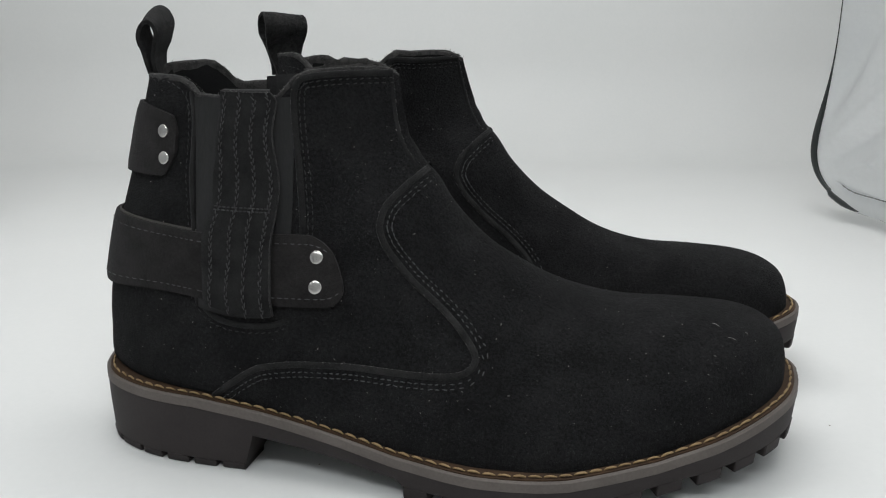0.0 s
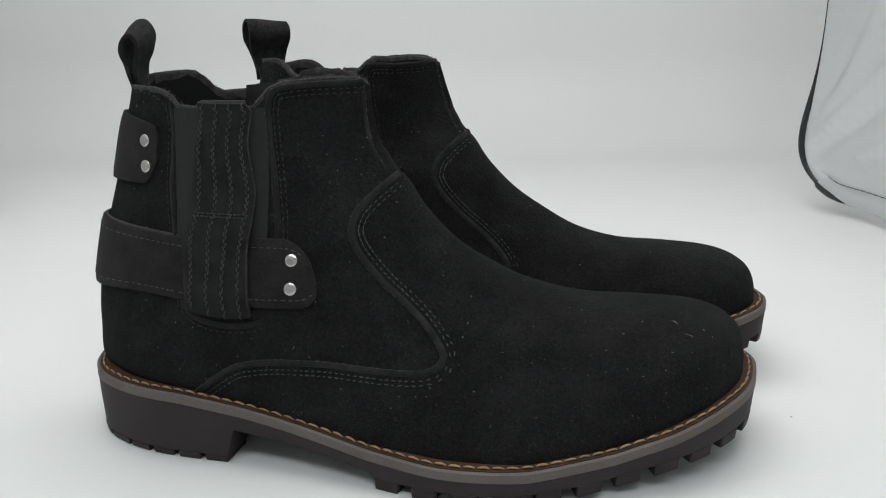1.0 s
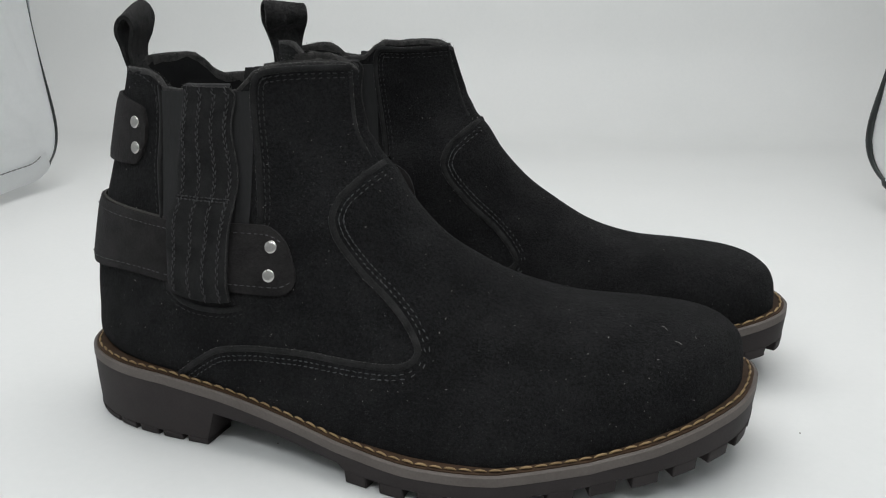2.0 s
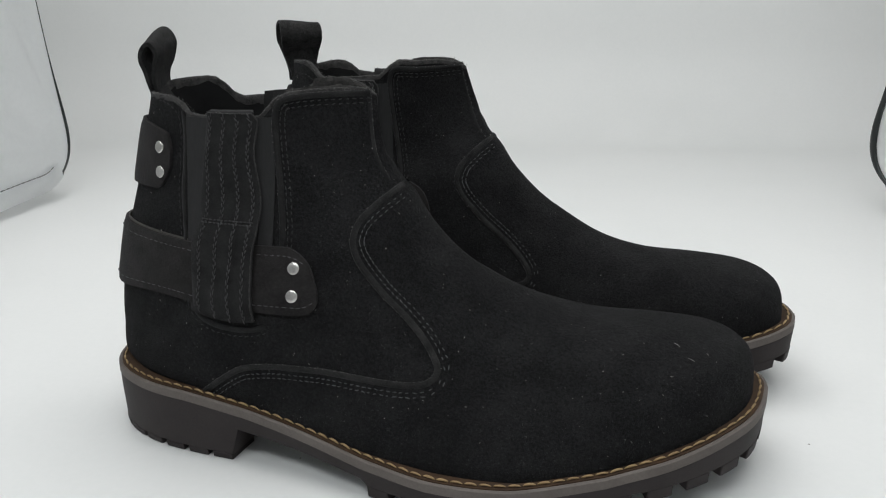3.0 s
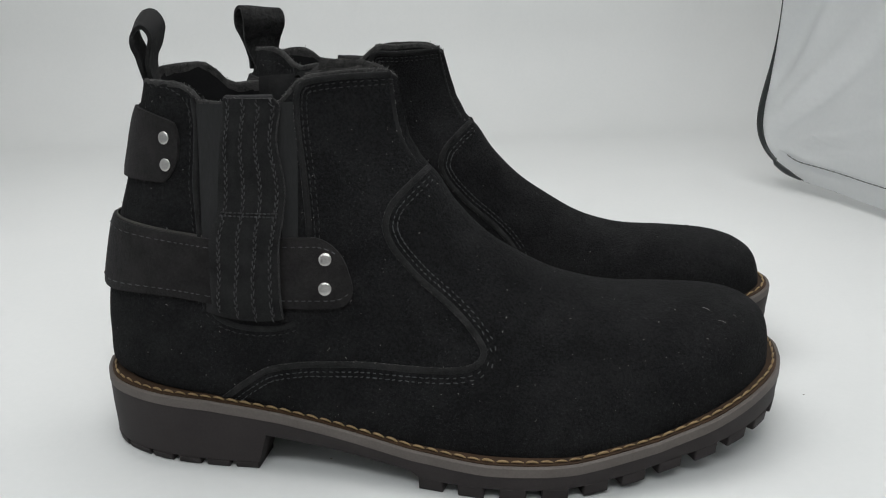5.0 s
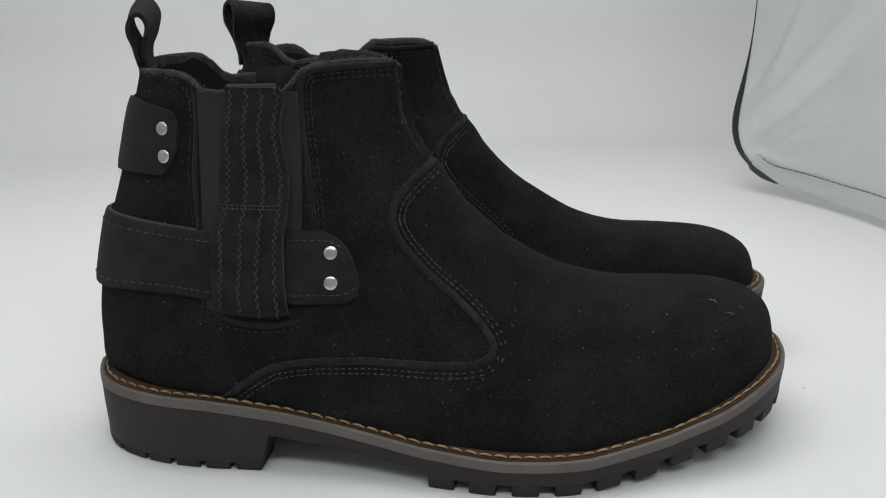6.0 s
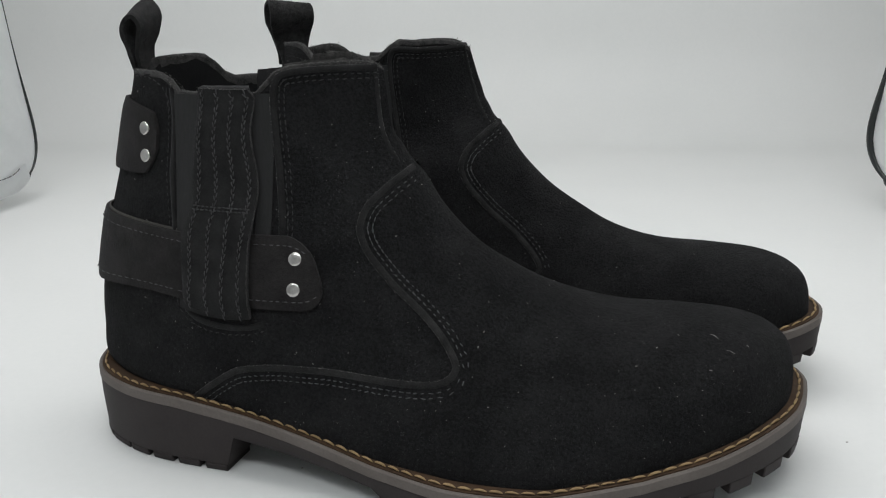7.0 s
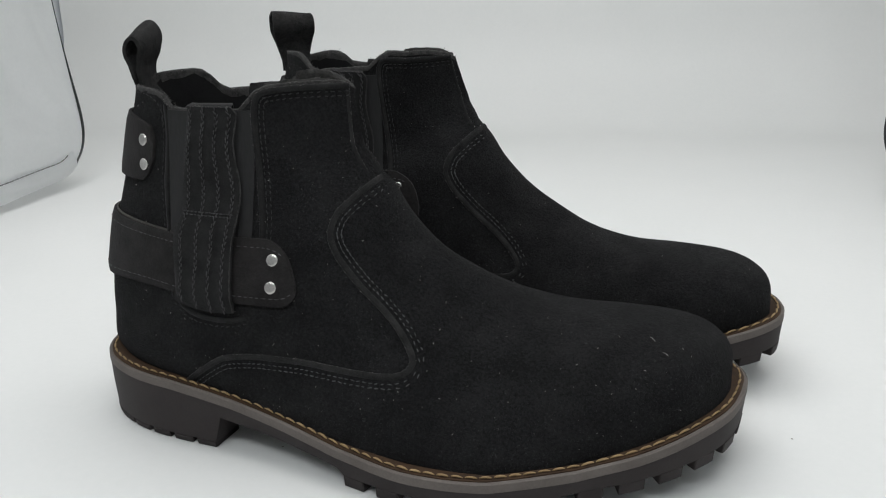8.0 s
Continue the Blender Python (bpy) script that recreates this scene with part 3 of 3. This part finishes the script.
    P("lining", bm, LINING, root, "black textile lining", 75)
    # torn upper edge of the lining, standing up inside the front of the collar
    steps = []
    rise_in = 0.0004 if flip else 0.0012
    for off, dz in ((0.0030, -0.004), (0.0036, -0.0006), (0.0042, rise_in), (0.0050, rise_in - 0.0001), (0.0056, -0.0008), (0.0058, -0.006)):
        steps.append([(p[0], p[1], p[2] + 0.0008 * math.sin(900 * p[0] + 3.0) * (dz == rise_in) * (0.3 if flip else 1.0) + rnd.uniform(-0.0003, 0.0003)) for p, q in zip(inside(off, dz), rim) if q[0] > 0.116])
    bm = bmesh.new()
    grid(bm, steps)
    torn = P("lining_edge", bm, TORN, root, "grey torn edge of the lining", 60)

    threads = bmesh.new()
    dark_threads = bmesh.new()
    fibres = bmesh.new()
    top = [Vector(p) + Vector((0, 0, 0.0004)) for p in rim]
    out = [Vector((p.x - cx, p.y - cy, 0.006)).normalized() for p in top]
    fray(fibres, top, out, 0.9, 0.0010)
    lip = [Vector(p) for p in steps[2]]
    fray(fibres, lip, [Vector((0, 0, 1))] * len(lip), 0.4, 0.0007)
    inner = [Vector(p) for p in inside(0.0028, 0.0002)]
    fray(fibres, inner, [-o for o in out], 0.9, 0.0010)
    for sgn in (-1, 1):
        fray_line(fibres, VAMP, sgn, 0.0007, 0.8, 0.0009)
        # elastic gore
        cols = [((u, 0.1745), (u, 0.0745 + 0.0035 * abs((u - 0.0885) / 0.024) ** 2 if u < 0.103 else 0.1)) for u in np.linspace(0.0655, 0.1100, 40)]
        G, Nn, hi = [], [], []
        for k, ((u0, z0), (u1, z1)) in enumerate(cols):
            r, m, h = [], [], []
            for q in range(21):
                p, nn = side(u0 + (u1 - u0) * q / 20, z0 + (z1 - z0) * q / 20, sgn)
                r.append(p), m.append(nn), h.append(0.0008 + 0.00015 * (k % 2))
            G.append(r), Nn.append(m), hi.append(h)
        P("elastic_gore", shell(G, Nn, -0.001, hi), ELASTIC, root, "ribbed black elastic side gore", 25)
        # cut edges of the leather pieces round it
        P("vamp_edge", ribbon(VAMP[::-1], sgn, 0.0034, 0.0010), RIM, root, "raised cut edge of the suede vamp", 60)
        for sh in (-0.0050, -0.0072):
            seam(threads, VAMP, sgn, sh)
        front = [(0.1519, 0.1860), (0.1300, 0.1860), (0.1165, 0.1848), (0.1112, 0.1822), (0.1090, 0.1746), (0.1095, 0.1585), (0.1117, 0.1371), (0.1140, 0.1124), (0.1145, 0.0950)]
        fray_line(fibres, front, sgn, 0.001, 0.7, 0.0009)
        P("front_edge", ribbon(front, sgn, 0.0032, 0.0012), EDGE, root, "raised edge of the front shaft piece", 60)
        for sh in (0.0040, 0.0062):
            seam(dark_threads, front, sgn, sh)
        fold = [(0.1522, 0.1862), (0.1532, 0.1780), (0.1550, 0.1660), (0.1585, 0.1540), (0.1645, 0.1435)]
        fray_line(fibres, fold, sgn, 0.0005, 0.8, 0.0009)
        P("front_fold", ribbon(fold, sgn, -0.0020, 0.0006), EDGE, root, "folded front edge of the shaft", 60)
        rear = [(0.0648, 0.1772), (0.0658, 0.1650), (0.0648, 0.1500), (0.0637, 0.1373), (0.0650, 0.1138), (0.0658, 0.0800)]
        P("counter_edge", ribbon(rear[::-1], sgn, 0.0030, 0.0011), EDGE, root, "raised edge of the rear shaft piece", 60)
        seam(dark_threads, rear, sgn, -0.0042)
        bow = [(0.0675, 0.0820), (0.0710, 0.0765), (0.0790, 0.0732), (0.0900, 0.0720), (0.1010, 0.0728), (0.1085, 0.0752)]
        P("gore_edge", ribbon(bow[::-1], sgn, 0.0030, 0.0008), EDGE, root, "raised edge below the side tab", 60)
        seam(dark_threads, bow, sgn, -0.0045)
        # webbing tab over the strap, quilted in four rows
        rows_l, rows_r = np.array(spline(TAB_L, 6))[::-1], np.array(spline(TAB_R, 6))[::-1]
        A = [(np.interp(z, rows_l[:, 1], rows_l[:, 0]), z) for z in np.linspace(TAB_L[0][1], TAB_L[-1][1], 31)]
        B = [(np.interp(z, rows_r[:, 1], rows_r[:, 0]), z) for z in np.linspace(TAB_R[0][1], TAB_R[-1][1], 31)]
        G, Nn, hi, lo = [], [], [], []
        for a, b in zip(A, B):
            r, m, h, l = [], [], [], []
            for q in range(17):
                f = q / 16
                u, z = a[0] + (b[0] - a[0]) * f, a[1] + (b[1] - a[1]) * f - 0.0030 * math.sin(math.pi * f) * max(0.0, 1 - (a[1] - 0.081) / 0.03)
                p, nn = side(u, z, sgn)
                over = 0.0032 * min(1, max(0, (z - 0.074) / 0.010)) * min(1, max(0, (0.129 - z) / 0.012))
                quilt = 0.0006 * abs(math.sin(4 * math.pi * f))
                edge = -0.0006 if q in (0, 16) else 0.0
                r.append(p), m.append(nn), h.append(0.0024 + over + quilt + edge + 0.0018 * f ** 4), l.append(0.0004 + over * 0.8 + 0.0018 * f ** 4)
            G.append(r), Nn.append(m), hi.append(h), lo.append(l)
        tab = P("side_tab", shell(G, Nn, lo, hi), EDGE, root, "quilted black webbing tab over the strap", 50)
        fray(fibres, [G[0][q] + Nn[0][q] * hi[0][q] for q in range(17)], Nn[0], 1.0, 0.0012)
        # its upper end is turned over the collar and sewn down inside
        Fo, Fn = [], []
        for d, drop in ((0.0020, -0.0006), (0.0002, 0.0006), (-0.0030, 0.0008), (-0.0048, -0.0010), (-0.0054, -0.0090), (-0.0060, -0.0170)):
            Fo.append([G[0][q] + Nn[0][q] * d + Vector((0, 0, drop + (0.0022 + 0.0018 * q / 16 if sgn > 0 and not flip and drop > -0.001 else 0))) for q in range(17)])
            Fn.append([Nn[0][q] if d > 0 else (Vector((0, 0, 1)) if drop > 0 else -Nn[0][q]) for q in range(17)])
        P("tab_fold", shell(Fo, Fn, -0.0005, 0.0005), EDGE, tab, "folded end of the webbing inside the collar", 60)
        bm = bmesh.new()
        for f in (0.125, 0.375, 0.625, 0.875):
            for i in range(len(A) - 1):
                q = round(f * 16)
                a, b = G[i][q] + Nn[i][q] * (hi[i][q] + 0.0002), G[i + 1][q] + Nn[i + 1][q] * (hi[i + 1][q] + 0.0002)
                w = Nn[i][q].cross((b - a).normalized()) * 0.0007
                for o, ph in ((w, 0.0), (-w, 0.45)):
                    bar(bm, a + o + (b - a) * ph, a + o * 0.3 + (b - a) * (ph + UNEVEN.uniform(0.55, 0.78)), Nn[i][q], UNEVEN.uniform(0.00024, 0.00034), 0.0003)
        i = int(len(A) * 0.545)
        for dz in (0, 0.45):
            for q in range(1, 15, 1):
                a, b = (G[i][q + s] * (1 - dz) + G[i + 1][q + s] * dz + Nn[i][q + s] * (hi[i][q + s] * (1 - dz) + hi[i + 1][q + s] * dz + 0.0002) for s in (0, 1))
                bar(bm, a, a + (b - a) * UNEVEN.uniform(0.6, 0.85), Nn[i][q], 0.00034, 0.0002)
        rim_bm = bmesh.new()
        for i in range(len(A) - 1):
            a, b = (G[k][16] + Nn[k][16] * (hi[k][16] + 0.0001) for k in (i, i + 1))
            bar(rim_bm, a, b, Nn[i][16], UNEVEN.uniform(0.00032, 0.00045))
        P("tab_edge", rim_bm, BINDING, tab, "pale cut edge of the webbing", 80)
        P("stitching", bm, WEB_THREAD, tab, "dark thread in rows", 80, kind="stuff")
    # ---- strap round the heel ----
    def end_phi(u, z, sgn):
        p, _ = side(u, z, sgn)
        return math.atan2(p.y - AXIS[1], p.x - AXIS[0])
    a0, a1 = end_phi(0.1345, 0.097, -1), end_phi(0.1350 if flip else 0.1345, 0.101, 1)
    rise = 0.005 if flip else 0.0
    span = np.linspace(0, 1, 141)
    phis = a0 + (a1 - 2 * math.pi - a0) * (span - 0.85 * np.sin(2 * math.pi * span) / (2 * math.pi))
    mids = [polar(ph, 0.098)[0] for ph in phis]
    run = np.concatenate([[0], np.cumsum([(b - a).length for a, b in zip(mids, mids[1:])])])
    G, Nn, lo, hi = [], [], [], []
    for k, ph in enumerate(phis):
        p0 = mids[k]
        back = max(0.0, min(1.0, (0.075 - p0.x) / 0.07))
        zt = 0.1128 + 0.0045 * back
        zb = 0.0815 + 0.0025 * math.sin(math.pi * min(1, back * 1.2))
        inner = max(0.0, min(1.0, (p0.y - AXIS[1]) / 0.02)) * (1 - back)
        mid, half = (zt + zb) / 2 + rise * inner, (zt - zb) / 2
        e = min(run[k], run[-1] - run[k])
        if e < 0.0115:
            half = half - 0.0115 + math.sqrt(max(0.0, 0.0115 ** 2 - (0.0115 - e) ** 2))
        r, m, l, h = [], [], [], []
        for q in range(9):
            z = mid - half + 2 * half * q / 8
            p, nn = polar(ph, z)
            nn = Vector((nn.x, nn.y, nn.z * 0.3)).normalized()
            loose = (0.0095 if flip else 0.0035) * max(0.0, min(1.0, (p0.x - 0.095) / 0.03)) if p0.y > AXIS[1] else 0.0
            lift = 0.0006 + loose + 0.0010 * back ** 1.5 * (0.7 + 0.5 * q / 8)
            r.append(p), m.append(nn), l.append(lift), h.append(lift + (0.0022 if 0 < q < 8 else 0.0017))
        G.append(r), Nn.append(m), lo.append(l), hi.append(h)
    strap = P("heel_strap", shell(G, Nn, lo, hi), STRAP, root, "dark nubuck strap round the heel", 50)
    under = [[x - 0.0007 for x in l] for l in lo]
    over = [[x - 0.00005 for x in l] for l in lo]
    raised = [[p + Vector((0, 0, 0.0009 if q == 8 else 0)) for q, p in enumerate(row)] for row in G]
    P("strap_lining", shell(raised[50:-50], Nn[50:-50], under[50:-50], over[50:-50]), PALE, strap, "pale split-leather lining", 50)
    bm = bmesh.new()
    for q in (1, 7):
        line = [G[k][q] + Nn[k][q] * (hi[k][q] + 0.0001) for k in range(6, len(phis) - 6)]
        last = line[0]
        for a, n in zip(line[1:], Nn[7:]):
            t = a - last
            if t.length > 0.0027:
                bar(bm, last, last + t * UNEVEN.uniform(0.5, 0.68), n[q], UNEVEN.uniform(0.00018, 0.00025), 0.0002)
                last = a
    P("stitching", bm, THREAD, strap, "dark thread along the edges", 80, kind="stuff")
    for sgn in (-1, 1):
        for z in (0.1030, 0.0902):
            p, nn = side(0.1234, z + (rise if sgn > 0 else 0), sgn)
            rivet(P, 0.0031, p + nn * (0.0028 if sgn < 0 else 0.0115 if flip else 0.0062), nn, strap, flip)

    # ---- heel tab high on the back ----
    a0, a1 = end_phi(0.0555, 0.153, -1), end_phi(0.0555, 0.153, 1)
    phis = np.linspace(a0, a1 - 2 * math.pi, 46)
    G, Nn, lo, hi = [], [], [], []
    for k, ph in enumerate(phis):
        e = min(k, len(phis) - 1 - k)
        zt = 0.1708 - 0.0060 * max(0.0, 1 - e / 16.0) ** 1.3 - 0.007 * max(0.0, 1 - e / 2.5) ** 2
        zb = 0.1375 + 0.012 * max(0.0, 1 - e / 4.5) ** 2
        r, m, l, h = [], [], [], []
        for q in range(9):
            z = zb + (zt - zb) * q / 8
            p, nn = polar(ph, z)
            nn = Vector((nn.x, nn.y, nn.z * 0.3)).normalized()
            lift = 0.0004 + 0.0003 * min(1, e / 14.0)
            r.append(p), m.append(nn), l.append(lift), h.append(lift + (0.0021 if 0 < q < 8 else 0.0016))
        G.append(r), Nn.append(m), lo.append(l), hi.append(h)
    heel_tab = P("heel_tab", shell(G, Nn, lo, hi), STRAP, root, "dark leather heel tab with rivets", 50)
    for sgn in (-1, 1):
        for z in (0.1582, 0.1458):
            p, nn = side(0.0494, z, sgn)
            rivet(P, 0.0030, p + nn * 0.0032, nn, heel_tab, flip)
    seam(dark_threads, [(0.040, 0.1810), (0.050, 0.1808), (0.057, 0.1780), (0.0615, 0.172), (0.0625, 0.162)], -1, 0.0)
    seam(dark_threads, [(0.040, 0.1810), (0.050, 0.1808), (0.057, 0.1780), (0.0615, 0.172), (0.0625, 0.162)], 1, 0.0)
    P("fraying", fibres, FRAY, upper, "pale fibres along the cut edges", 80, kind="stuff")
    P("seams", threads, THREAD, upper, "double rows of dark grey stitching", 80, kind="stuff")
    P("shaft_seams", dark_threads, SHAFT_THREAD, upper, "rows of black stitching round the shaft", 80, kind="stuff")

    # ---- pull loop ----
    C = spline([(0.0345, 0.172), (0.0350, 0.184), (0.0338, 0.194), (0.0318, 0.2035), (0.0345, 0.2098), (0.0392, 0.2108), (0.0424, 0.2055), (0.0405, 0.1980), (0.0376, 0.1915), (0.0376, 0.1820), (0.0430, 0.1720)], 5)
    wide, turn, lean, off = (0.0275, radians(-52), 0.0, 0.0005) if flip else (0.0205, radians(-7), 0.26, -0.0030)
    G, Nn = [], []
    for i, c in enumerate(C):
        t = np.array(C[min(i + 1, len(C) - 1)]) - np.array(C[max(i - 1, 0)])
        t /= np.linalg.norm(t)
        free = min(1.0, max(0.0, (c[1] - 0.178) / 0.022))
        w = Vector((math.sin(turn), math.cos(turn), lean * free)) * wide * (0.64 + 0.36 * free - 0.12 * max(0.0, (c[1] - 0.209) / 0.0045) if flip else 0.78 + 0.22 * free)
        k = (c[0] - 0.0365) * (1.25 if flip else 1.0)
        mid = Vector((0.0365 + off * (1.0 if flip else free) + k * math.cos(turn), 0.0115 - k * math.sin(turn), c[1] - (0.0028 * free if flip else 0.0)))
        nn = Vector((-t[1] * math.cos(turn), t[1] * math.sin(turn), t[0])).normalized()
        G.append([mid + w * (q / 6 - 0.5) + nn * (0.0010 * math.sin(3.0 * q / 6 + 5 * free) * free) for q in range(7)]), Nn.append([nn] * 7)
    P("pull_loop", shell(G, Nn, -0.0010, 0.0010), LOOP, root, "folded black pull loop at the back", 60)

    # ---- lint caught in the nap ----
    bm = bmesh.new()
    made = 0
    while made < 480:
        u, z, sgn = rnd.uniform(0.01, 0.34), rnd.uniform(0.03, 0.18), rnd.choice((-1, -1, 1))
        hit = BVH.ray_cast(Vector((u, sgn * 0.3, z)), Vector((0, -sgn, 0)))
        made += 1
        if hit[0] is None or collar_z(hit[0].x, 0) < z + 0.004:
            continue
        p, nn = side(u, z, sgn)
        t = nn.orthogonal().normalized()
        t = Matrix.Rotation(rnd.uniform(0, 6.28), 3, nn) @ t
        ln = rnd.choice((0.0002, 0.0003, 0.0003, 0.0004, 0.0004, 0.0005, 0.0007, 0.0010))
        bar(bm, p + nn * 0.0002, p + nn * 0.0003 + t * ln, nn, rnd.uniform(0.00006, 0.00018), ln * 0.1)
    if not flip:
        for u, v, a, ln in ((0.3050, -0.0015, 1.05, 0.0058), (0.3115, -0.0085, 0.85, 0.0045), (0.2908, -0.0046, 0.30, 0.0009), (0.3200, -0.0030, 1.20, 0.0022), (0.3040, -0.0180, 0.20, 0.0012)):
            hit = BVH.ray_cast(Vector((u, v, 0.3)), Vector((0, 0, -1)))
            t = Vector((math.cos(a), -math.sin(a), 0))
            bar(bm, hit[0] + hit[1] * 0.0003, hit[0] + hit[1] * 0.0003 + t * ln, hit[1], 0.00013, ln * 0.12)
    P("lint", bm, LINT, upper, "pale lint caught in the nap", 80, kind="stuff")
    return root


near_boot = boot(False, "black suede ankle boot with riveted heel strap and lugged sole")
near_boot.matrix_world = pose(-0.176 * K, 0.416 * K, 0, 0, 0, -8.0)
far_boot = boot(True, "black suede ankle boot partly hidden behind its pair")
far_boot.matrix_world = pose(-0.1340 * K, 0.5650 * K, 0, 0, 0, -9.0)


# ---- dust on the sheet ----
def speck(x, y, size):
    bm = bmesh.new()
    bmesh.ops.create_icosphere(bm, subdivisions=1, radius=size)
    for v in bm.verts:
        v.co = Vector((v.co.x * 1.5 + x, v.co.y + y, max(0.0, v.co.z * 0.6 + size * 0.4)))
    tagged(part("dust_speck", bm, SPECK), "tiny dark speck of dust on the white sheet", "dust", group="dust on the sheet")


speck(0.206, 0.409, 0.0004)
speck(-0.060, 0.368, 0.0004)
